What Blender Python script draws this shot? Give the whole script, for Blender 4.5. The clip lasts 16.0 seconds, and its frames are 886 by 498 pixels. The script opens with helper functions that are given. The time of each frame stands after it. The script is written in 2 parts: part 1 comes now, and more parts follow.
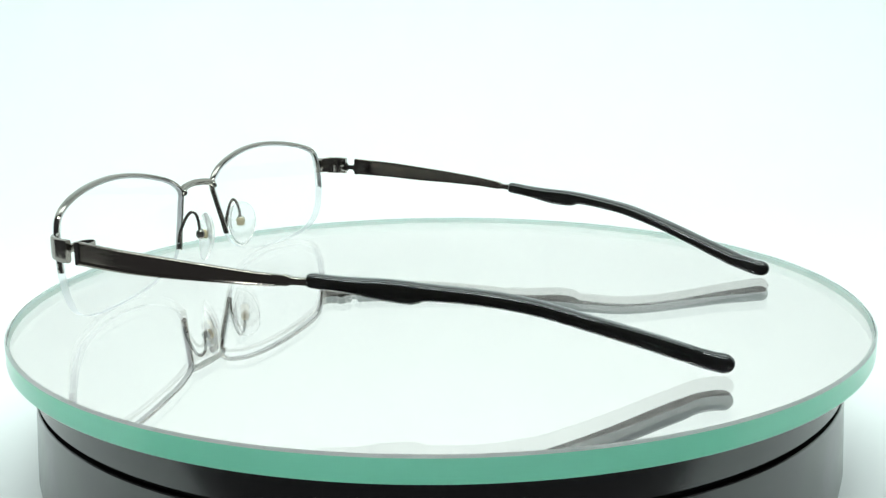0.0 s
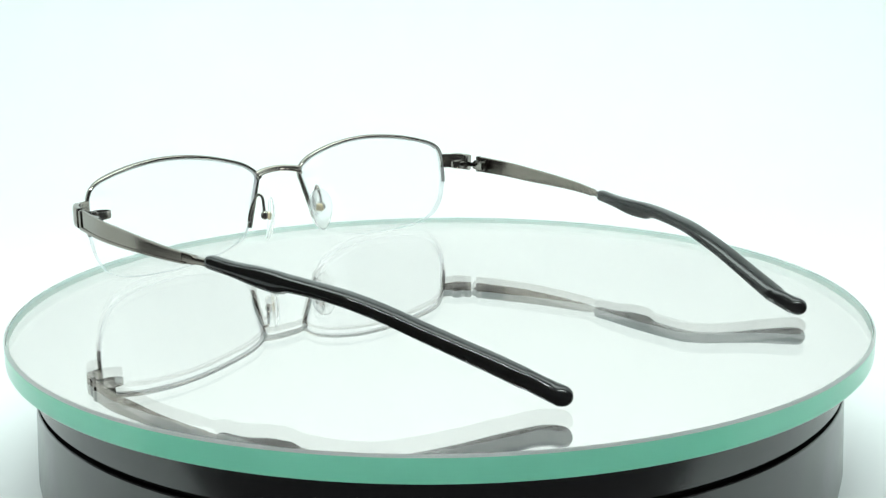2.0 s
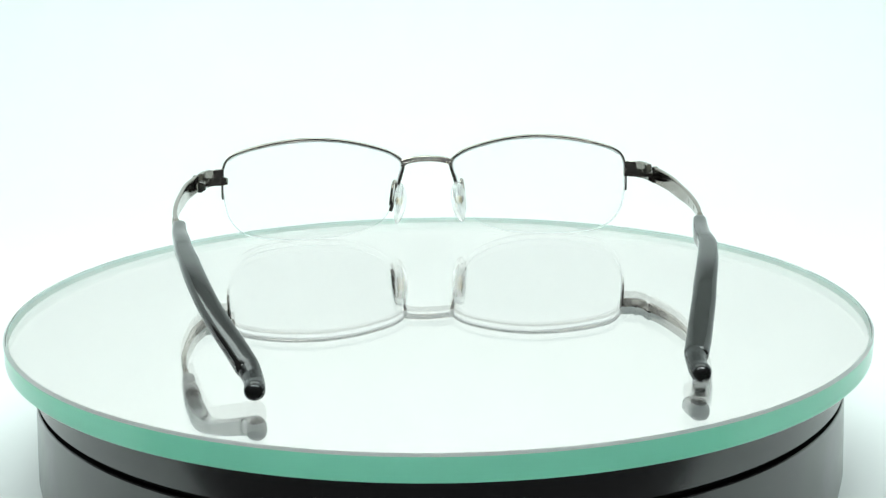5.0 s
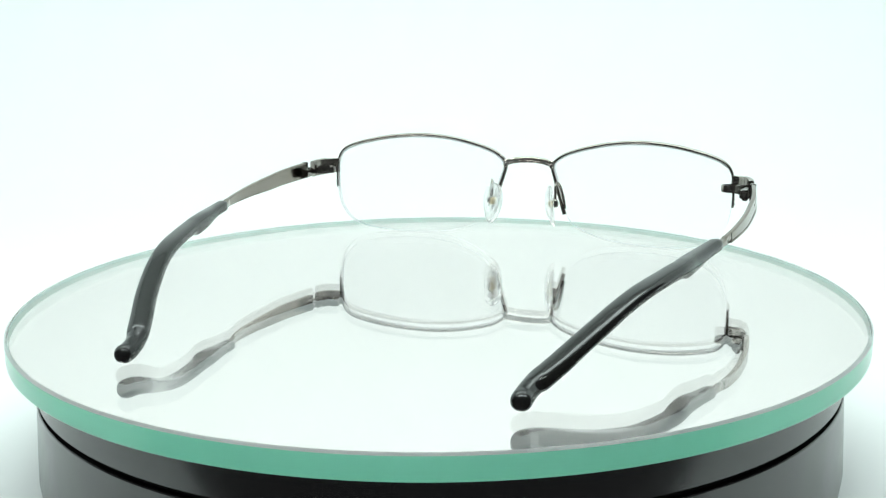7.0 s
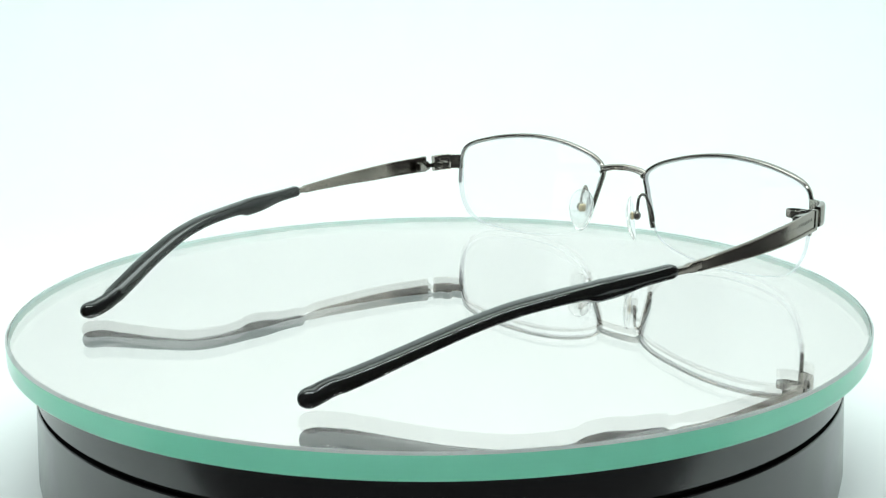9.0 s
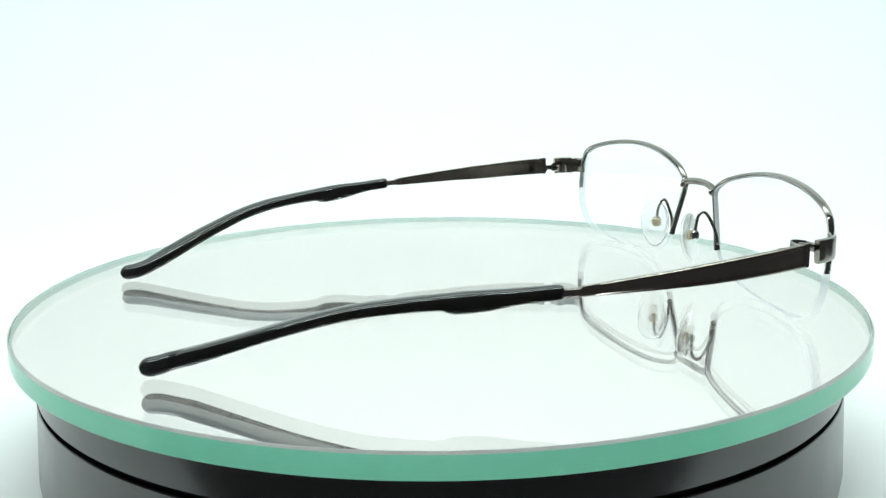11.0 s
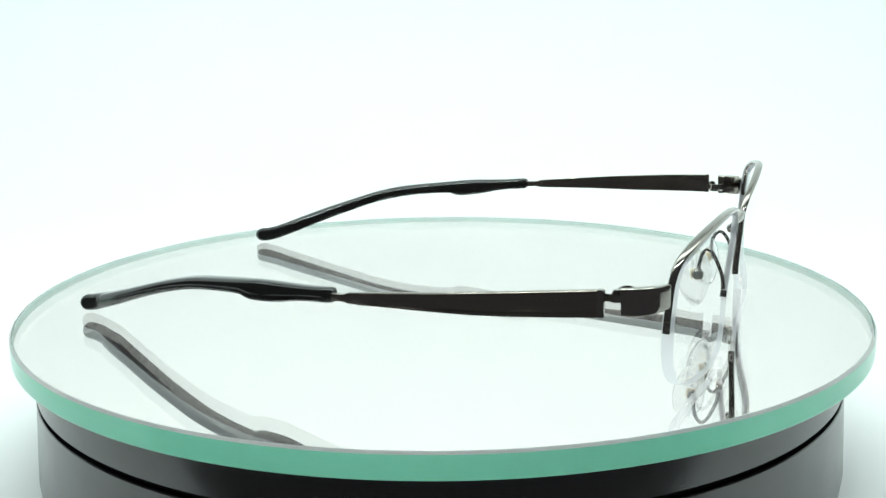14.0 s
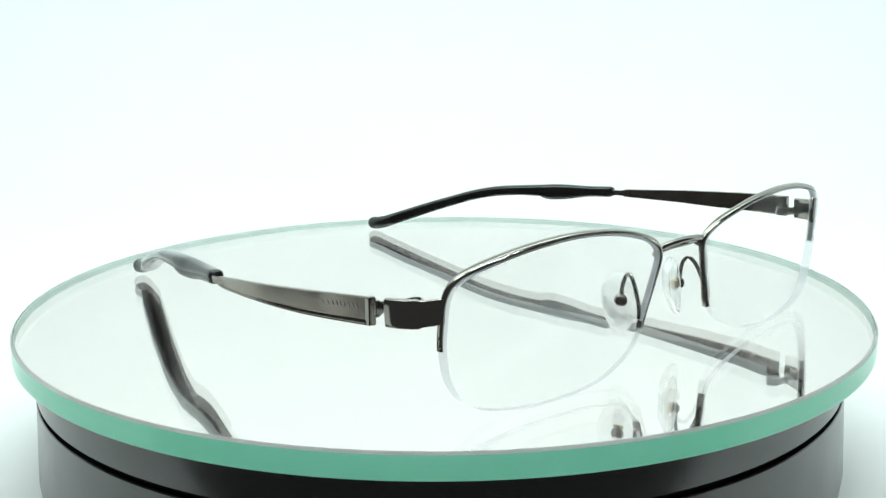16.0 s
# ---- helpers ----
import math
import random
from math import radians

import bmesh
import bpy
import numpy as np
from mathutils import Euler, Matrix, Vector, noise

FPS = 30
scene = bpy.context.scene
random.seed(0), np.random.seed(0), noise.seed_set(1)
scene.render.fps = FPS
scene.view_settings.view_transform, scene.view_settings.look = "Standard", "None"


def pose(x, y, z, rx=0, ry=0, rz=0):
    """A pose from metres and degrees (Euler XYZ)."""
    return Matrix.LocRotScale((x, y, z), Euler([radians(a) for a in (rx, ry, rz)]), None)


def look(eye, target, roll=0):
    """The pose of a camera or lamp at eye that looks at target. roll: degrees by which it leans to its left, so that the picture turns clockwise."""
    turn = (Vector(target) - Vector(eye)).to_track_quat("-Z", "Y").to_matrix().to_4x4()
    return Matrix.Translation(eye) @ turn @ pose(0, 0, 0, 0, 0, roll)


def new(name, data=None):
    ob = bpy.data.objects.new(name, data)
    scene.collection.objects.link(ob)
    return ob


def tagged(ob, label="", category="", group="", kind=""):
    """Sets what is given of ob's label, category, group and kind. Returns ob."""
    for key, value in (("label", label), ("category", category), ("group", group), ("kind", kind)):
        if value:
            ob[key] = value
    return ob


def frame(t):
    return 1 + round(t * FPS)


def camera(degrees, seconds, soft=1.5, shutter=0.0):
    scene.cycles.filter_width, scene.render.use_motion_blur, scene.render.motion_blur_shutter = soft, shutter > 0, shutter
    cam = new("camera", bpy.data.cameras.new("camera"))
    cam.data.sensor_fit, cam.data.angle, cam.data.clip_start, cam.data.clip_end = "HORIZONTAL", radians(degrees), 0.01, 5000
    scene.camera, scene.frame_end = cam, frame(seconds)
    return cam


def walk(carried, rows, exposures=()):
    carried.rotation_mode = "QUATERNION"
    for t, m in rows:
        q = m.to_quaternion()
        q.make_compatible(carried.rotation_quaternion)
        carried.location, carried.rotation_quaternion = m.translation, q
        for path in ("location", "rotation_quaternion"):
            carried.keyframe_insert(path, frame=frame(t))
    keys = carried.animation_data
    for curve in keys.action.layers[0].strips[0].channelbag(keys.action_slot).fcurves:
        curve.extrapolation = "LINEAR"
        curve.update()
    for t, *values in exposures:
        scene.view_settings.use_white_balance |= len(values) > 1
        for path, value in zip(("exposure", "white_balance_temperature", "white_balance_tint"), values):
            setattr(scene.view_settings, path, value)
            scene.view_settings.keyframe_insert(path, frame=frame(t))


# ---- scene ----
# ---------------------------------------------------------------- camera
MM = 0.001
FIELD = 43.776
EYE = pose(0, -0.26369, 0.06926, 90 - 12.431, 0, -0.087) @ pose(0, 0, 0, 0, 0, -0.525)
cam = camera(FIELD, 16.0, soft=1.25)
walk(cam, [(0.0, EYE), (16.0, EYE)])


def table_turn(t):
    """Degrees by which the turntable has turned at t seconds."""
    return -(12.8413 * t + 0.00061 * (t - 8.0) ** 2)


# ---------------------------------------------------------------- light
scene.view_settings.exposure = -0.24
world = bpy.data.worlds.new("room_light")
world.use_nodes = True
world.node_tree.nodes["Background"].inputs[0].default_value = (0.9, 0.95, 1.0, 1)
world.node_tree.nodes["Background"].inputs[1].default_value = 0.09
scene.world = world


def area(name, eye, target, wide, deep, power, colour=(0.872, 1.0, 0.972)):
    lamp = bpy.data.lights.new(name, "AREA")
    lamp.shape, lamp.size, lamp.size_y = "RECTANGLE", wide, deep
    lamp.energy, lamp.color = power, colour
    ob = new(name, lamp)
    ob.matrix_world = look(eye, target)
    return ob


area("led_panel_rear", (0, 0.15, 0.43), (0, 0.15, 0), 0.6, 0.14, 1.4)
area("led_strip_front", (0, -0.14, 0.433), (0, 0.02, 0), 0.6, 0.015, 2.3)


# ---------------------------------------------------------------- materials
def material(name, colour, rough=0.5, metal=0.0, **more):
    m = bpy.data.materials.new(name)
    m.use_nodes = True
    b = m.node_tree.nodes["Principled BSDF"]
    b.inputs["Base Color"].default_value = (*colour, 1)
    b.inputs["Roughness"].default_value = rough
    b.inputs["Metallic"].default_value = metal
    for key, value in more.items():
        b.inputs[key.replace("_", " ")].default_value = value
    return m


def grain(m, scale, spread, rough=None, bump=0.0, stretch=(1, 1, 1), fine=6.0):
    """Mottle a material's colour at two scales, and give it a fine relief."""
    n, l = m.node_tree.nodes, m.node_tree.links
    b = n["Principled BSDF"]
    coord, mapping = n.new("ShaderNodeTexCoord"), n.new("ShaderNodeMapping")
    mapping.inputs["Scale"].default_value = stretch
    l.new(coord.outputs["Object"], mapping.inputs[0])
    big, small = n.new("ShaderNodeTexNoise"), n.new("ShaderNodeTexNoise")
    for tex, k in ((big, scale), (small, scale * fine)):
        tex.inputs["Scale"].default_value = k
        tex.inputs["Detail"].default_value = 4
        l.new(mapping.outputs[0], tex.inputs["Vector"])
    both = n.new("ShaderNodeMath")
    both.operation = "MULTIPLY_ADD"
    both.inputs[1].default_value = 0.5
    l.new(small.outputs[0], both.inputs[0])
    half = n.new("ShaderNodeMath")
    half.operation = "MULTIPLY"
    half.inputs[1].default_value = 0.5
    l.new(big.outputs[0], half.inputs[0])
    l.new(half.outputs[0], both.inputs[2])
    ramp = n.new("ShaderNodeMapRange")
    ramp.inputs[1].default_value, ramp.inputs[2].default_value = 0.3, 0.7
    ramp.inputs[3].default_value, ramp.inputs[4].default_value = 1 - spread, 1 + spread
    l.new(both.outputs[0], ramp.inputs[0])
    mul = n.new("ShaderNodeVectorMath")
    mul.operation = "SCALE"
    mul.inputs[0].default_value = b.inputs["Base Color"].default_value[:3]
    l.new(ramp.outputs[0], mul.inputs["Scale"])
    l.new(mul.outputs[0], b.inputs["Base Color"])
    if rough:
        r = n.new("ShaderNodeMapRange")
        r.inputs[1].default_value, r.inputs[2].default_value = 0.3, 0.7
        r.inputs[3].default_value, r.inputs[4].default_value = rough
        l.new(both.outputs[0], r.inputs[0])
        l.new(r.outputs[0], b.inputs["Roughness"])
    if bump:
        bp = n.new("ShaderNodeBump")
        bp.inputs["Strength"].default_value = bump
        bp.inputs["Distance"].default_value = 0.00005
        l.new(small.outputs[0], bp.inputs["Height"])
        l.new(bp.outputs[0], b.inputs["Normal"])
    return m


def glowing_through(name, through_colour, share, colour, rough):
    """A surface with a translucent share: light from its far side scatters through it."""
    m = material(name, colour, rough)
    n, l = m.node_tree.nodes, m.node_tree.links
    t, mix = n.new("ShaderNodeBsdfTranslucent"), n.new("ShaderNodeMixShader")
    t.inputs["Color"].default_value = (*through_colour, 1)
    mix.inputs[0].default_value = share
    l.new(n["Principled BSDF"].outputs[0], mix.inputs[1])
    l.new(t.outputs[0], mix.inputs[2])
    l.new(mix.outputs[0], n["Material Output"].inputs["Surface"])
    return m


def half_clear(m, share):
    """Let part of the light pass straight through a material."""
    n, l = m.node_tree.nodes, m.node_tree.links
    out = n["Material Output"].inputs["Surface"]
    clear, mix = n.new("ShaderNodeBsdfTransparent"), n.new("ShaderNodeMixShader")
    mix.inputs[0].default_value = share
    l.new(out.links[0].from_socket, mix.inputs[1])
    l.new(clear.outputs[0], mix.inputs[2])
    l.new(mix.outputs[0], out)
    return m


def thin_glass(name):
    """A coated lens of no power: clear, with a faint gloss."""
    m = material(name, (1, 1, 1), 0.0)
    n, l = m.node_tree.nodes, m.node_tree.links
    clear, gloss, mix = (n.new("ShaderNode" + k) for k in ("BsdfTransparent", "BsdfGlossy", "MixShader"))
    gloss.inputs["Roughness"].default_value = 0.01
    gloss.inputs["Color"].default_value = (0.93, 0.95, 1.0, 1)
    mix.inputs[0].default_value = 0.022
    l.new(clear.outputs[0], mix.inputs[1])
    l.new(gloss.outputs[0], mix.inputs[2])
    l.new(mix.outputs[0], n["Material Output"].inputs["Surface"])
    return m


WHITE = grain(material("white_sweep", (0.86, 0.88, 0.875), 0.7), 6, 0.012, bump=0.1)
GUNMETAL = grain(material("polished_gunmetal", (0.31, 0.288, 0.262), 0.13, 1.0), 260, 0.05, (0.09, 0.18))
BRUSHED = grain(material("brushed_gunmetal", (0.27, 0.238, 0.207), 0.2, 1.0), 300, 0.07, (0.10, 0.19), 0.04, (1, 0.06, 3))
SLEEVE = grain(material("black_acetate", (0.009, 0.009, 0.008), 0.1, Coat_Weight=0.1, Coat_Roughness=0.03), 120, 0.2, (0.08, 0.13))
TIP = grain(material("black_rubber", (0.01, 0.01, 0.01), 0.15), 200, 0.2, (0.12, 0.2))
BLACK = grain(material("black_lacquer", (0.016, 0.0145, 0.0135), 0.2, Specular_IOR_Level=1.0), 20, 0.15, (0.17, 0.26))
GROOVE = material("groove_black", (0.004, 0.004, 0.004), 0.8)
LENS = thin_glass("clear_lens")
LENS_EDGE = half_clear(glowing_through("lens_edge", (0.86, 0.87, 0.92), 0.6, (0.83, 0.84, 0.89), 0.3), 0.5)
FROST = half_clear(glowing_through("lens_frost", (0.93, 0.935, 0.96), 0.55, (0.93, 0.935, 0.96), 0.35), 0.12)
SILICONE = half_clear(material("clear_silicone", (0.99, 0.99, 0.985), 0.05, Transmission_Weight=0.88, IOR=1.3), 0.4)
PAD_CORE = material("pad_core_brass", (0.80, 0.70, 0.48), 0.3, 0.3)
PANE = material("clear_green_glass", (0.99, 0.993, 0.987), 0.0, Transmission_Weight=1.0, IOR=1.5, Specular_IOR_Level=0.2)
EDGE = grain(material("green_glass_edge", (0.13, 1.0, 0.58), 0.15, Transmission_Weight=1.0, IOR=1.5), 40, 0.03)
# Added diffuser, not part of the plate: passes light on to brighten its edge.
GLOW_LINING = glowing_through("glow_lining", (0.99, 0.99, 0.99), 0.58, (0.985, 0.975, 0.97), 0.7)
MIRROR = material("silvered_backing", (1.0, 0.946, 0.935), 0.0, 1.0)


# ---------------------------------------------------------------- helpers
def part(name, bm, mat, parent=None, label="", flat=False, shift=(0, 0, 0), crease=38, wound=False):
    """Link a bmesh as one mesh object under a thing or a part."""
    if not wound:
        bmesh.ops.recalc_face_normals(bm, faces=bm.faces)
    me = bpy.data.meshes.new(name)
    bm.to_mesh(me)
    bm.free()
    for m in (mat if isinstance(mat, (list, tuple)) else [mat]):
        me.materials.append(m)
    if not flat:
        me.shade_smooth()
        me.set_sharp_from_angle(angle=radians(crease))
    ob = new(name, me)
    ob.parent = parent
    ob.location = shift
    return tagged(ob, label)


def spline(points, steps, closed=False):
    """Catmull-Rom through the points (tuples of any length)."""
    pts, out = [np.array(q, float) for q in points], []
    n = len(pts)
    for i in range(n if closed else n - 1):
        if closed:
            a, b, c, d = pts[i - 1], pts[i], pts[(i + 1) % n], pts[(i + 2) % n]
        else:
            b, c = pts[i], pts[i + 1]
            a = pts[i - 1] if i else 2 * b - c
            d = pts[i + 2] if i + 2 < n else 2 * c - b
        for k in range(steps):
            u = k / steps
            out.append(0.5 * (2 * b + (c - a) * u + (2 * a - 5 * b + 4 * c - d) * u * u + (3 * b - a - 3 * c + d) * u ** 3))
    if not closed:
        out.append(pts[-1])
    return out


def oval(wide, high, square=1.0, n=16):
    """A section: an ellipse at square 1, nearer to a rectangle below that."""
    out = []
    for k in range(n):
        a = 2 * math.pi * (k + 0.5) / n
        c, s = math.cos(a), math.sin(a)
        out.append((math.copysign(abs(c) ** square, c) * wide / 2, math.copysign(abs(s) ** square, s) * high / 2))
    return out


def sweep(path, sections, up=(0, 0, 1), side=1, bm=None, closed=False):
    """Skin sections along a path, in millimetres. side: +1 or -1, the mirrored copy."""
    bm = bm or bmesh.new()
    rows, n = [], len(path)
    pts = [Vector(q[:3]) for q in path]
    for i, q in enumerate(pts):
        if closed:
            t = (pts[(i + 1) % n] - pts[i - 1]).normalized()
        else:
            t = (pts[min(i + 1, n - 1)] - pts[max(i - 1, 0)]).normalized()
        ref = Vector(up[i]) if isinstance(up, list) else Vector(up)
        a = t.cross(ref).normalized()
        b = a.cross(t)
        sec = sections[i] if isinstance(sections[0], list) else sections
        rows.append([bm.verts.new(((q + a * u + b * v) * MM)[:]) for u, v in sec])
    for r in rows:
        for v in r:
            v.co.x *= side
    m = len(rows[0])
    for i in range(n if closed else n - 1):
        r, s = rows[i], rows[(i + 1) % n]
        for k in range(m):
            bm.faces.new((r[k], r[(k + 1) % m], s[(k + 1) % m], s[k]))
    if not closed:
        bm.faces.new(rows[0])
        bm.faces.new(rows[-1])
    return bm


def lathe(profile, n=192, close=False):
    """Turn a profile of (radius, z) in millimetres about the upright axis."""
    bm = bmesh.new()
    rings = []
    for r, z in profile:
        if r < 1e-6:
            rings.append([bm.verts.new((0, 0, z * MM))])
        else:
            rings.append([bm.verts.new((r * MM * math.cos(2 * math.pi * k / n), r * MM * math.sin(2 * math.pi * k / n), z * MM)) for k in range(n)])
    pairs = list(zip(rings, rings[1:] + rings[:1])) if close else list(zip(rings, rings[1:]))
    for a, b in pairs:
        for k in range(n):
            j = (k + 1) % n
            if len(a) == 1:
                bm.faces.new((a[0], b[k], b[j]))
            elif len(b) == 1:
                bm.faces.new((a[k], a[j], b[0]))
            else:
                bm.faces.new((a[k], a[j], b[j], b[k]))
    return bm


def block(centre, size, bevel=0.15, m=None, bm=None):
    """A bevelled block, in millimetres."""
    bm = bm or bmesh.new()
    got = bmesh.ops.create_cube(bm, size=1)["verts"]
    for v in got:
        v.co = Vector((v.co.x * size[0], v.co.y * size[1], v.co.z * size[2]))
    edges = list({e for v in got for e in v.link_edges})
    made = bmesh.ops.bevel(bm, geom=edges, offset=bevel, segments=2, affect="EDGES")["verts"]
    turn = m or Matrix.Identity(3)
    for v in {*made, *(v for v in got if v.is_valid)}:
        v.co = (turn @ v.co + Vector(centre)) * MM
    return bm


# ---------------------------------------------------------------- the light box
GROUND = -40.0


def light_box():
    half, back, front, top, r = 0.32, 0.42, 0.035, 0.45, 0.14
    z0 = GROUND * MM
    line = [(-0.11, z0)] + [(back - r + r * math.sin(a), z0 + r - r * math.cos(a)) for a in np.linspace(0, math.pi / 2, 20)] + [(back, top)]
    bm = bmesh.new()
    rows = [[bm.verts.new((x, y, z)) for x in (-half, half)] for y, z in line]
    for a, b in zip(rows, rows[1:]):
        bm.faces.new((a[0], a[1], b[1], b[0]))
    ob = part("backdrop", bm, WHITE)
    tagged(ob, "seamless white paper sweep curving up behind", "backdrop", kind="structure")
    for name, x in (("wall_west", -half), ("wall_east", half)):
        w = new_wall(name, (x, (front + back) / 2, (z0 + top) / 2), (0.004, back - front, top - z0))
        tagged(w, "white side wall of the photo box", "wall", kind="structure")
    c = new_wall("ceiling", (0, back / 2, top + 0.002), (2 * half, back, 0.004))
    tagged(c, "white ceiling of the photo box", "ceiling", kind="structure")


def new_wall(name, centre, size):
    bm = block([q / MM for q in centre], [q / MM for q in size], 0.5)
    return part(name, bm, WHITE, flat=True)


light_box()


# ---------------------------------------------------------------- the turntable
def turntable_base():
    base = new("turntable_base")
    base.location = (-0.0005, 0, GROUND * MM)
    tagged(base, "glossy black round turntable base on white paper", "turntable")
    z = -GROUND
    r = 95.0
    part("lower_body", lathe([(0, 0), (r - 3, 0), (r - 1.6, 0.5), (r + 0.4, 2.2), (r + 0.7, 4.4), (r + 1.0, 7), (r + 0.1, z - 15.2), (r - 0.1, z - 15.0), (0, z - 15.0)]), BLACK, base)
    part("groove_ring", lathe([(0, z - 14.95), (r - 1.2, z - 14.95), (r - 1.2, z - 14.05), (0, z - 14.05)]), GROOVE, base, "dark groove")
    part("platter", lathe([(0, z - 14.0), (r - 0.4, z - 14.0), (r, z - 13.6), (r, z - 6.0), (r - 0.6, z - 5.3), (0, z - 5.3)]), BLACK, base)
    return base


def glass_disc():
    disc = new("glass_disc")
    tagged(disc, "round mirror-backed glass plate with a pale green edge", "glass plate")
    off = (-0.0002, -0.0007, 0)
    r = 100.4
    for k, (name, mat, label) in enumerate((("pane", PANE, "clear glass top"), ("edge", EDGE, "polished pale green edge"), ("mirror_backing", MIRROR, "silvered back"))):
        bm = lathe([(0, 0), (r - 0.4, 0), (r, -0.4), (r, -4.6), (r - 0.3, -5.0), (0, -5.0)], 256)
        bmesh.ops.recalc_face_normals(bm, faces=bm.faces)
        rest = []
        for f in bm.faces:
            low, high = min(v.co.z for v in f.verts), max(v.co.z for v in f.verts)
            if k != (2 if high < -0.00499 else (0 if low > -0.00045 else 1)):
                rest.append(f)
        bmesh.ops.delete(bm, geom=rest, context="FACES")
        part(name, bm, mat, disc, label, shift=off, crease=12, wound=True)
    # Helper ring that the plate lacks: scatters light so the green edge glows.
    part("edge_glow_lining", lathe([(r - 0.8, -0.07), (r - 0.5, -4.94)], 256), GLOW_LINING, disc, "added white translucent lining that lights the green edge", shift=off, wound=True)
    return disc


BASE = turntable_base()
DISC = glass_disc()


# ---------------------------------------------------------------- the glasses
def face_y(x, z):
    """How far forward the lens surface lies."""
    return 70.6 - 0.0786 * (x - 34) - 0.00365 * (x - 34) ** 2 + 0.06 * (z - 20)


LENS_SHAPE = [(7.6, 22.4), (9.9, 24.9), (14.5, 26.9), (23.5, 29.1), (33.5, 30.1), (43.5, 29.6), (52.5, 28.0), (57.9, 26.1), (60.0, 23.3), (60.5, 18.8),
              (60.4, 13), (58.9, 7.2), (54.8, 2.7), (46.5, 0.6), (35, 0.12), (24.5, 1.1), (16, 4.0), (12.4, 7.2), (10.4, 12.5), (8.5, 18.5)]
OUTLINE = spline(LENS_SHAPE, 8, closed=True)


def settle(side, x, y, z):
    """The frame sits a little askew: its nose is shifted, its outer top corners hang."""
    x += side * 0.4 * min(1.0, max(0.0, (35 - x) / 25))
    high = min(1.0, max(0.0, (z - 14) / 8))
    out = min(1.0, max(0.0, (x - 10) / 45))
    z -= (0.5 if side > 0 else 0.25) * high * out
    y -= 0.55 * min(1.0, max(0.0, (20 - z) / 10)) * min(1.0, max(0.0, (25 - x) / 12))
    return x, y, z


def outward(i):
    d = OUTLINE[(i + 1) % len(OUTLINE)] - OUTLINE[i - 1]
    d = d / np.linalg.norm(d)
    return np.array((-d[1], d[0]))


def lens(side):
    bm = bmesh.new()
    mid, rings, n = np.array((35, 15.5)), 9, len(OUTLINE)
    layers = []
    for front, inner, outer in ((1, 0.55, 0.7), (-1, 0.55, 1.45)):
        rows = []
        for k in range(1, rings + 1):
            s = (k / rings) ** 0.9
            rows.append([])
            for q in OUTLINE:
                x, z = mid + (q - mid) * s
                thick = front * float(np.interp(x, [34, 58], [inner, outer]))
                a, b, c = settle(side, x, face_y(x, z) + thick, z)
                rows[-1].append(bm.verts.new((side * a * MM, b * MM, c * MM)))
        centre = bm.verts.new((side * mid[0] * MM, (face_y(*mid) + front * inner) * MM, mid[1] * MM))
        for i in range(n):
            bm.faces.new((centre, rows[0][i], rows[0][(i + 1) % n]))
        for a, b in zip(rows, rows[1:]):
            for i in range(n):
                bm.faces.new((a[i], a[(i + 1) % n], b[(i + 1) % n], b[i]))
        layers.append(rows[-1])
    for i in range(n):
        f = bm.faces.new((layers[0][i], layers[0][(i + 1) % n], layers[1][(i + 1) % n], layers[1][i]))
        f.material_index = 1
    return bm


def rim(side):
    """The metal upper rim: from its outer lower end over the top to the nose."""
    n = len(OUTLINE)
    first, last = 79, 138 - n
    path, secs, ups = [], [], []
    total = first - last
    for k in range(total + 1):
        i = (first - k) % n
        q = OUTLINE[i] + outward(i) * 0.35
        u = k / total
        back = float(np.interp(u, [0, 0.14, 0.22, 0.32, 0.45, 0.8, 1], [-0.5, -0.5, -0.5, -0.3, 0.05, 0.1, -0.2]))
        path.append(settle(side, q[0], face_y(*q) + back, q[1]))
        deep = float(np.interp(u, [0, 0.14, 0.22, 0.32, 0.45, 0.75, 0.93, 1], [1.3, 1.3, 1.5, 2.1, 1.8, 1.45, 1.3, 1.5]))
        thin = float(np.interp(u, [0, 0.2, 0.35, 0.7, 0.8, 1], [0.7, 0.75, 1.0, 0.85, 0.95, 1.2]))
        secs.append(oval(thin, deep, 0.7, 12))
    return sweep(path, secs, up=(0, 1, 0), side=side)


def lens_border(side):
    """The frosted lens edge that shows as a pale band inside the metal rim."""
    path = []
    for i in range(len(OUTLINE) - 20, len(OUTLINE) + 60):
        i %= len(OUTLINE)
        q = OUTLINE[i] - outward(i) * 0.28
        path.append(settle(side, q[0], face_y(*q) - 0.05, q[1]))
    return sweep(path, oval(0.3, 1.25, 0.5, 8), up=(0, 1, 0), side=side)


def lug(side):
    path = spline([(60.4, 65.4, 20.5), (62.3, 64.7, 20.45), (64.1, 63.4, 20.35), (65.3, 61.6, 20.25), (65.95, 59.9, 20.15), (66.15, 58.1, 20.05)], 6)
    n, secs = len(path), []
    for i in range(n):
        u = i / (n - 1)
        secs.append(oval(float(np.interp(u, [0, 0.3, 0.5, 1], [1.1, 1.2, 1.7, 1.6])), float(np.interp(u, [0, 0.36, 0.40, 1], [4.4, 4.5, 5.0, 4.9])), 0.35, 20))
    return sweep(path, secs, side=side)


BAR_Y = (55.4, 44, 34, 24, 14, 6, 1)
SLEEVE_Y = (3, -4, -11, -16, -20, -27, -34, -41, -48, -55, -61, -67)
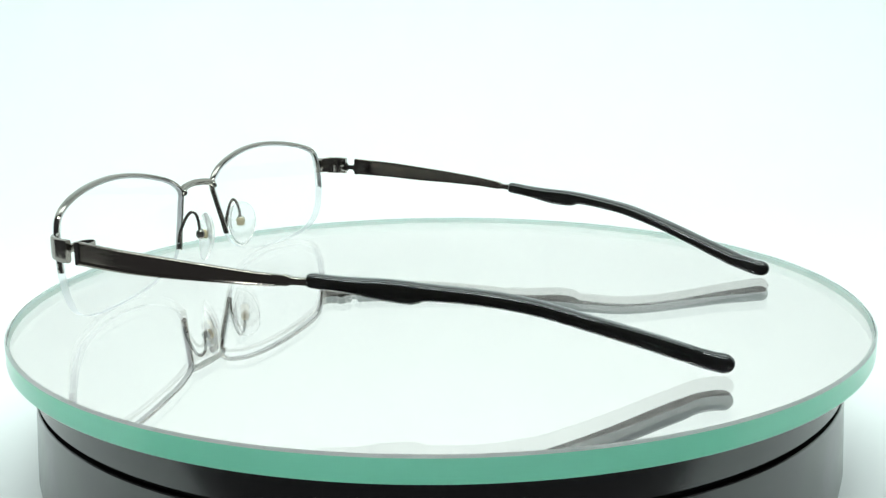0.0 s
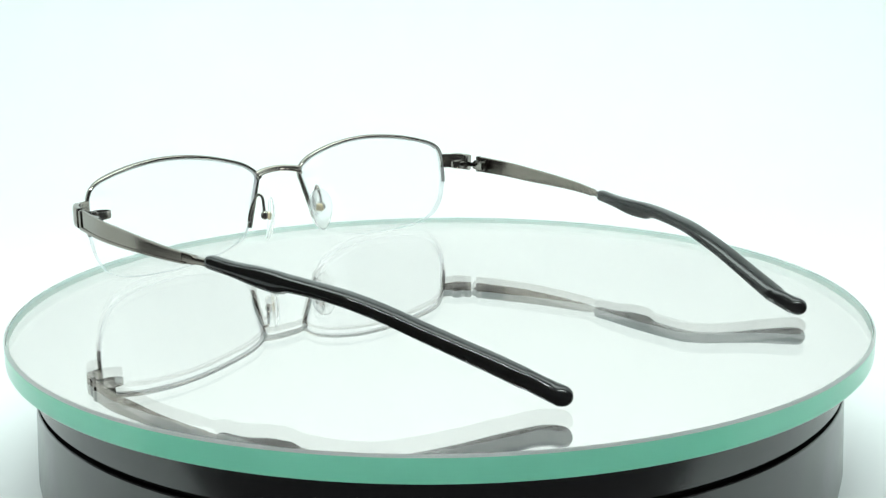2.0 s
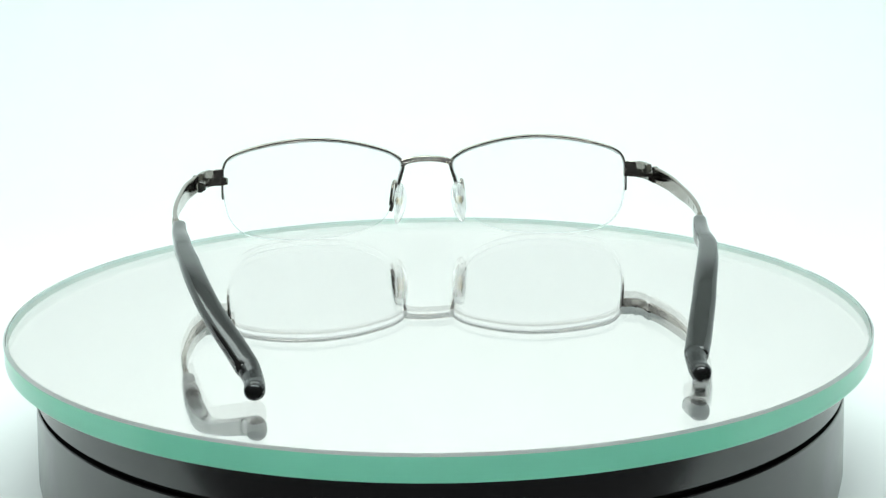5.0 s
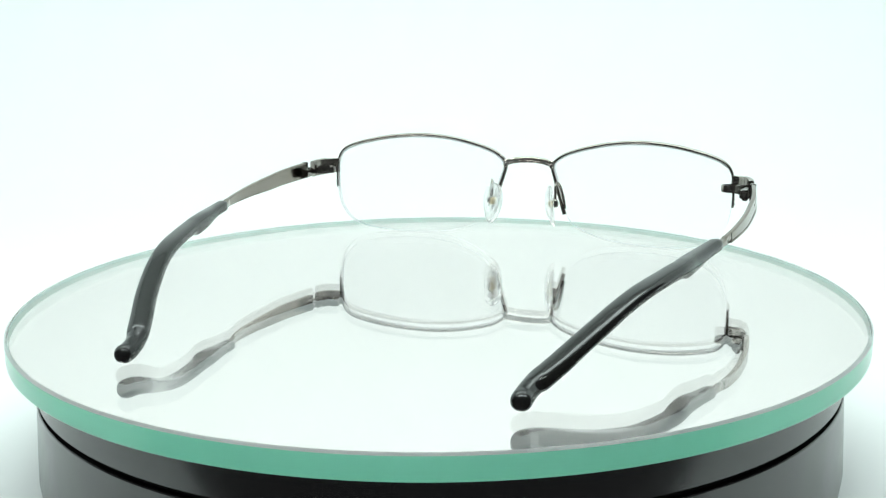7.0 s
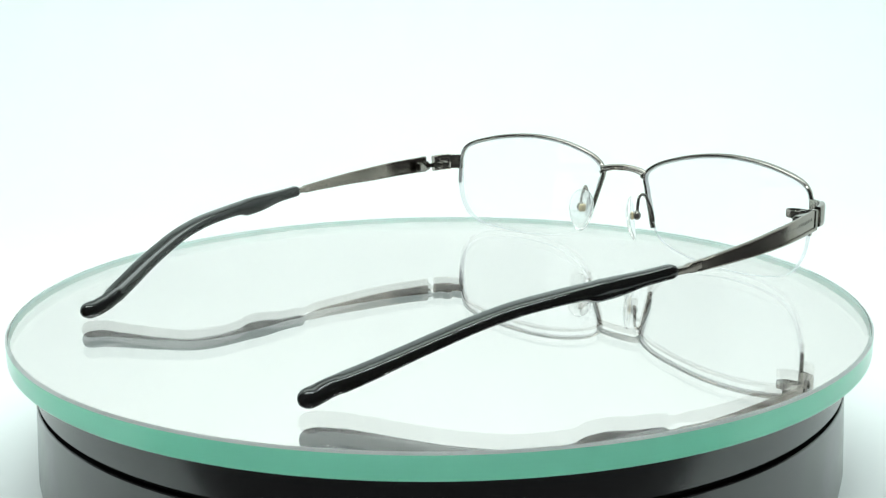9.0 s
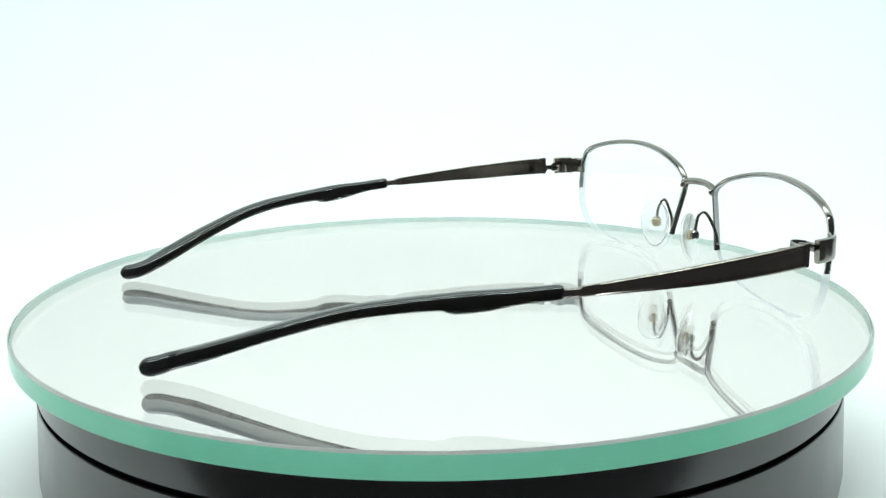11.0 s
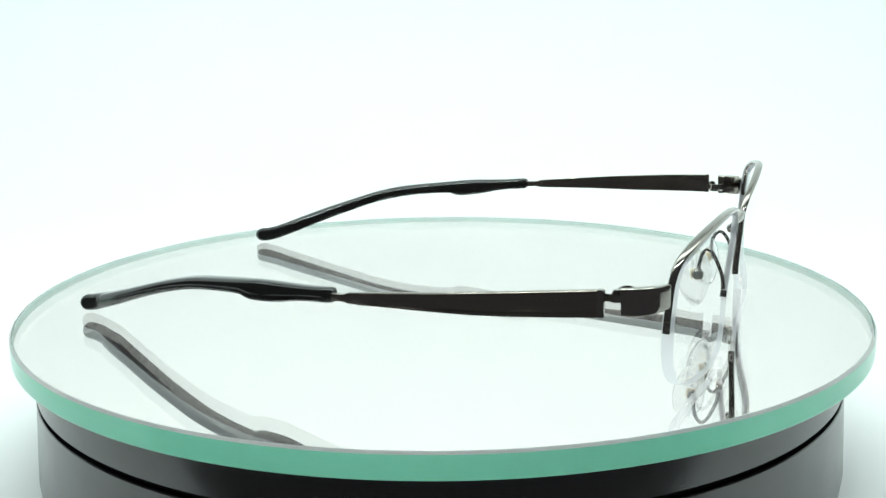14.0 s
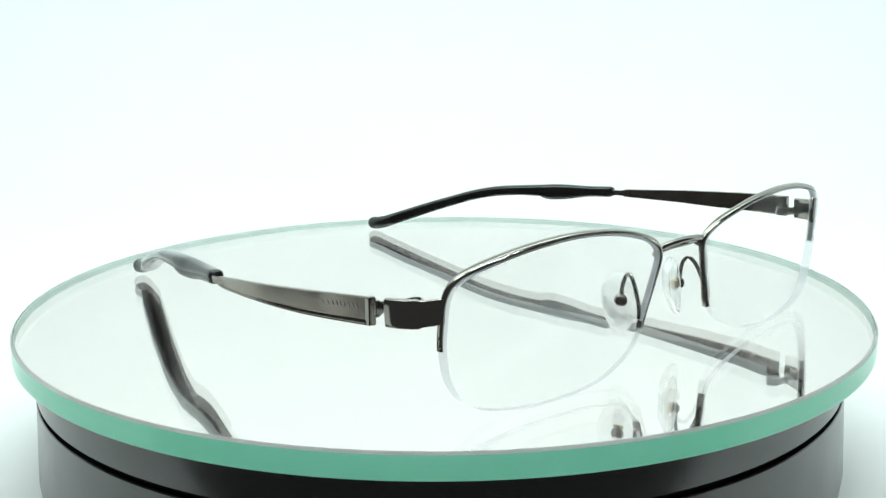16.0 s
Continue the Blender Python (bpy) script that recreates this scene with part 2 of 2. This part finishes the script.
# per side: how far out, how high, and half the height of the bar and of the sleeve
TEMPLES = {
    1: dict(
        bar_x=(66.9, 68.2, 68.3, 68.0, 66.9, 65.3, 64.2), bar_z=(19.85, 19.1, 18.3, 17.65, 16.95, 16.2, 16.0),
        sleeve_x=(64.2, 62.2, 60.5, 59.7, 58.8, 56.6, 54.2, 51.6, 49.1, 46.4, 44.1, 41.6),
        sleeve_z=(16.15, 15.5, 14.85, 14.75, 14.75, 14.15, 13.2, 11.55, 9.5, 7.2, 5.2, 3.3),
        sleeve_h=(1.5, 1.55, 1.95, 1.93, 1.62, 1.45, 1.42, 1.4, 1.4, 1.48, 1.65, 1.8)),
    -1: dict(
        bar_x=(66.8, 68.2, 68.2, 67.9, 67.0, 65.5, 64.4), bar_z=(20.15, 19.6, 19.1, 18.7, 18.2, 17.9, 17.75),
        sleeve_x=(64.4, 63.4, 61.9, 60.9, 60.0, 58.2, 56.4, 54.2, 51.5, 48.3, 45.2, 42.3),
        sleeve_z=(18.0, 17.45, 16.8, 16.45, 16.3, 15.8, 14.9, 13.3, 10.95, 8.4, 6.0, 3.6),
        sleeve_h=(1.48, 1.5, 2.0, 2.02, 1.72, 1.54, 1.55, 1.54, 1.58, 1.68, 1.78, 1.82)),
}
BAR_H = (2.42, 2.28, 2.08, 1.7, 1.32, 1.02, 0.82)


def smooth(knots, values, y):
    """A smooth value at y from a table whose knots fall."""
    line = spline(list(zip(knots, values)), 8)
    return float(np.interp(y, [q[0] for q in line][::-1], [q[1] for q in line][::-1]))


def bar_at(side, y):
    d = TEMPLES[side]
    return smooth(BAR_Y, d["bar_x"], y), smooth(BAR_Y, d["bar_z"], y), smooth(BAR_Y, BAR_H, y)


def sleeve_at(side, y):
    d = TEMPLES[side]
    return tuple(smooth(SLEEVE_Y, d[k], y) for k in ("sleeve_x", "sleeve_z", "sleeve_h"))


def temple_bar(side):
    path, secs = [], []
    for y in np.concatenate([np.linspace(55.3, 8.0, 40), np.linspace(7.6, 1, 10)]):
        x, z, h = bar_at(side, y)
        h = min(h, float(np.interp(y, [6.6, 7.4], [0.72, 3])))
        path.append((x, float(y), z))
        secs.append(oval(float(np.interp(y, [1, 6.6, 7.6, 54], [1.5, 1.5, 1.0, 1.1])), 2 * h, 0.28, 20))
    return sweep(path, secs, side=side)


def temple_lip(side):
    """The raised lower border that tapers along the bar's outer face."""
    path, secs = [], []
    for y in np.linspace(54.4, 9, 34):
        x, z, h = bar_at(side, y)
        k = float(np.interp(y, [9, 53], [0.45, 1.0]))
        path.append((x + 0.55, float(y), z - h + 0.42 * k + 0.03))
        secs.append(oval(0.7, 0.85 * k, 0.5, 10))
    return sweep(path, secs, side=side)


def temple_panel(side):
    """The brushed outer panel: it leans, so that a wedge-shaped recess opens above the lip."""
    path, secs = [], []
    for y in np.linspace(54.2, 10, 60):
        x, z, h = bar_at(side, y)
        low = float(np.interp(y, [10, 25, 40, 44.3, 46, 53], [-0.8, -0.68, -0.5, -0.46, -0.9, -0.9]) if side > 0 else -0.8) * h
        lean = float(np.interp(y, [10, 20, 43, 45.5, 53], [0.05, 0.12, 0.14, -0.04, -0.04])) if side > 0 else 0.0
        path.append((x, float(y), z))
        secs.append([(-0.45, h - 0.1), (-0.58, h - 0.16), (-0.58 - lean, low + 0.1), (-0.5 - lean, low), (-0.35, low), (-0.35, h - 0.1)])
    return sweep(path, secs, side=side)


def engraving(side):
    """Worn lettering on the outer panel and size marks inside, as plain bars."""
    bm = bmesh.new()
    rnd = random.Random(4)
    y = 52.2
    while y > 37:
        x, z, h = bar_at(side, y)
        wide = rnd.uniform(0.5, 0.9)
        lean = Matrix.Rotation(radians(25), 3, "X")
        block((side * (x + 0.6), y, z + 0.32 * h), (0.12, 0.22, 0.75), 0.03, lean, bm)
        y -= wide + 0.35
    for y in (22.5, 15.5):
        x, z, h = bar_at(side, y)
        for k in (0, 0.9):
            block((side * (x - 0.53), y - k, z), (0.1, 0.45, 0.9), 0.03, None, bm)
    return bm


def sleeve(side):
    path, secs = [], []
    ys = np.concatenate([[3.3, 3.15, 2.8], np.linspace(2.2, -65.0, 64), np.linspace(-65.3, -66.6, 5)])
    for y in ys:
        x, z, h = sleeve_at(side, max(-67, min(3, y)))
        step = 0.22 * float(np.interp(y, [-18.9, -17.6, -14, -6], [-0.3, 1, 0.6, 0]))
        z, h = z - step, h + step
        k = float(np.interp(y, [-66.6, -66.2, -65.3, 2.2, 2.8, 3.15, 3.3], [0.88, 0.96, 1, 1, 0.93, 0.8, 0.6]))
        wide = (1.05 if side > 0 else 1.0) * float(np.interp(y, [-66.6, -60, -50, -30, -10, 3], [4.5, 4.7, 4.7, 4.5, 3.9, 3.1]))
        path.append((x, float(y), z))
        secs.append(oval(wide * k, 2 * h * k, 0.72, 28))
    return sweep(path, secs, side=side)


def temple_tip(side):
    path, secs = [], []
    x0, z0, h0 = sleeve_at(side, -65.5)
    end, end_x = (-74.3, 41.1) if side > 0 else (-74.9, 41.2)
    for y in np.concatenate([np.linspace(-65.5, end + 2.3, 16), np.linspace(end + 2.0, end, 9)]):
        u = (-65.5 - y) / (-65.5 - end)
        z = float(np.interp(u, [0, 0.3, 0.6, 1], [z0 + 0.05, 3.15, 2.45, 2.05]))
        k = math.sqrt(max(0.02, 1 - max(0.0, (end + 2.3 - y) / 2.35) ** 2))
        lean = float(np.interp(u, [0, 0.3, 0.6, 1], [0.15, 0.4, 0.3, 0.0]))
        path.append((x0 - lean + (end_x - x0) * math.sin(u * math.pi / 2), float(y), z))
        secs.append(oval(float(np.interp(u, [0, 0.35, 0.7, 1], [4.4, 3.75, 3.85, 4.1])) * k, float(np.interp(u, [0, 0.4, 1], [2 * h0 - 0.1, 3.7, 3.9])) * k, 0.9, 24))
    return sweep(path, secs, side=side)


def hinge_loop(side):
    path = spline([(65.6, 59.6, 20.0), (62.9, 59.9, 20.1), (60.4, 59.6, 20.2), (58.8, 58.6, 20.2), (58.7, 57.3, 20.2), (60.2, 56.5, 20.1), (62.2, 56.6, 20.0), (63.2, 56.0, 19.9)], 6)
    return sweep(path, oval(0.5, 1.9, 0.5, 12), side=side)


def tube(points, radius, side=1, steps=8, up=(0, 0, 1), n=12):
    return sweep(spline(points, steps), oval(2 * radius, 2 * radius, 1.0, n), up=up, side=side)


def ball(centre, size, m):
    bm = bmesh.new()
    bmesh.ops.create_uvsphere(bm, u_segments=20, v_segments=12, radius=1)
    for v in bm.verts:
        v.co = (m @ Vector((v.co.x * size[0], v.co.y * size[1], v.co.z * size[2])) + Vector(centre)) * MM
    return bm


def pad_frame(side):
    """Axes of a nose pad: its face looks to the nose and back."""
    normal = Vector((-0.86, -0.46, -0.12)).normalized()
    lean = Vector((-0.17, -0.13, 1))
    high = (lean - normal * normal.dot(lean)).normalized()
    return normal, high, high.cross(normal)


PAD_CENTRE = Vector((8.7, 62.3, 11.5))
NOSE_SHIFT = 0.4


def nose_pad(side):
    normal, high, wide = pad_frame(side)
    bm = bmesh.new()
    bmesh.ops.create_uvsphere(bm, u_segments=32, v_segments=20, radius=1)
    for v in bm.verts:
        h = v.co.z
        w = v.co.x * (1.0 + 0.2 * h)
        t = v.co.y
        t = math.copysign(abs(t) ** 0.8, t)
        q = PAD_CENTRE + high * (h * 6.3) + wide * (w * 3.7) + normal * (t * 0.85 - 1.1 * (h * h + 0.6 * w * w) + 0.5)
        v.co = Vector((side * q.x + NOSE_SHIFT, q.y, q.z)) * MM
    return bm


def glasses():
    g = new("eyeglasses")
    tagged(g, "half-rim eyeglasses with gunmetal frame and black temple sleeves", "eyeglasses")
    off = (0.00125, 0, 0)

    def add(name, bm, mat, label="", parent=g, crease=38):
        return part(name, bm, mat, parent, label, shift=off if parent is g else (0, 0, 0), crease=crease)

    for side in (1, -1):
        glass = add("lens", lens(side), [LENS, LENS_EDGE], "clear uncoloured lens")
        glass.visible_shadow = False
        border = add("lens_border", lens_border(side), FROST, "frosted pale lens edge", glass)
        border.visible_shadow = False
        add("rim", rim(side), GUNMETAL, "polished gunmetal upper rim")
        end = add("end_piece", lug(side), GUNMETAL)
        for z in (15.9, 14.6):
            add("rim_rivet", ball((side * 61.15, face_y(60.5, z) - 0.45, z), (0.25, 0.38, 0.38), Matrix.Identity(3)), GUNMETAL, "", end)
        bar = add("temple", temple_bar(side), BRUSHED, "brushed gunmetal temple")
        add("temple_lip", temple_lip(side), BRUSHED, "", bar)
        add("temple_panel", temple_panel(side), BRUSHED, "brushed outer panel", bar, 15)
        if side > 0:
            add("engraving", engraving(side), GUNMETAL, "worn engraved lettering as plain bars", bar)
        front_z = bar_at(side, 54.7)[1]
        add("temple_cap", block((side * 67.0, 54.75, front_z), (1.6, 1.3, 4.9), 0.2), GUNMETAL, "", bar)
        add("sleeve", sleeve(side), SLEEVE, "glossy black plastic sleeve", bar)
        add("tip", temple_tip(side), TIP, "black rounded tip", bar)
        hinge = add("hinge", hinge_loop(side), GUNMETAL, "sprung hinge strap")
        add("hinge_barrel", tube([(side * 63.0, 56.7, 19.2), (side * 63.0, 56.7, 21.1)], 0.85, up=(0, 1, 0), n=20), GUNMETAL, "", hinge)
        add("hinge_link", block((side * 63.6, 55.6, 20.0), (0.9, 4.6, 1.35), 0.25), GUNMETAL, "", hinge)
        add("hinge_block", block((side * 64.9, 52.6, 19.75), (2.0, 4.4, 2.2), 0.25), GUNMETAL, "", hinge)
        for z in (20.9, 18.6):
            add("hinge_fork", block((side * 65.4, 52.2, z), (1.5, 5.2, 0.6), 0.2), GUNMETAL, "", hinge)
        add("hinge_screw", tube([(side * 63.0, 56.7, 21.0), (side * 63.0, 56.7, 21.4)], 0.6, up=(0, 1, 0), n=16), GUNMETAL, "", hinge)
        pad = add("nose_pad", nose_pad(side), SILICONE, "clear silicone nose pad")
        pad.visible_shadow = False
        arm = [(11.5, 69.0, 10.0), (11.2, 68.7, 12.4), (10.9, 67.8, 14.8), (10.5, 66.6, 17.1), (10.1, 65.4, 18.05), (9.8, 64.3, 17.2), (9.9, 63.7, 15.2), (9.9, 63.5, 13.0)]
        add("pad_arm", tube([(side * q[0] + NOSE_SHIFT, q[1], q[2]) for q in arm], 0.42), GUNMETAL)
        normal, high, wide = pad_frame(side)
        turn = Matrix((wide, normal, high)).transposed()
        if side < 0:
            turn = Matrix.Diagonal((-1, 1, 1)) @ turn
        box = add("pad_box", ball((side * 9.9 + NOSE_SHIFT, 63.4, 12.4), (1.35, 1.1, 1.35), turn), GUNMETAL)
        add("pad_core", block((side * 8.75 + NOSE_SHIFT, 62.75, 12.2), (2.2, 1.0, 2.2), 0.3, turn), PAD_CORE, "brass-coloured insert", box)
    add("bridge", tube([(-7.6, 69.9, 23.0), (-4.9, 70.5, 23.7), (0.3, 70.9, 24.1), (5.5, 70.5, 23.7), (8.2, 70.0, 23.0)], 0.68), GUNMETAL)
    add("bridge_brace", tube([(-7.5, 69.3, 21.9), (-6.2, 69.8, 22.6), (-3.6, 70.5, 23.2), (0.3, 71.1, 23.4), (4.2, 70.5, 23.2), (6.8, 69.8, 22.6), (8.1, 69.3, 21.9)], 0.45), GUNMETAL)
    for side in (1, -1):
        add("bridge_weld", ball((side * 7.0 + NOSE_SHIFT, 69.4, 22.4), (0.6, 0.8, 0.8), Matrix.Identity(3)), GUNMETAL)
    return g


GLASSES = glasses()


# ---------------------------------------------------------------- what moves
def motions():
    times = [float(k) for k in range(17)]
    walk(DISC, [(t, pose(0, 0, 0, 0, 0, table_turn(t))) for t in times])
    walk(GLASSES, [(t, pose(0, 0, 0, 0, 0, 68.95 + table_turn(t))) for t in times])


motions()
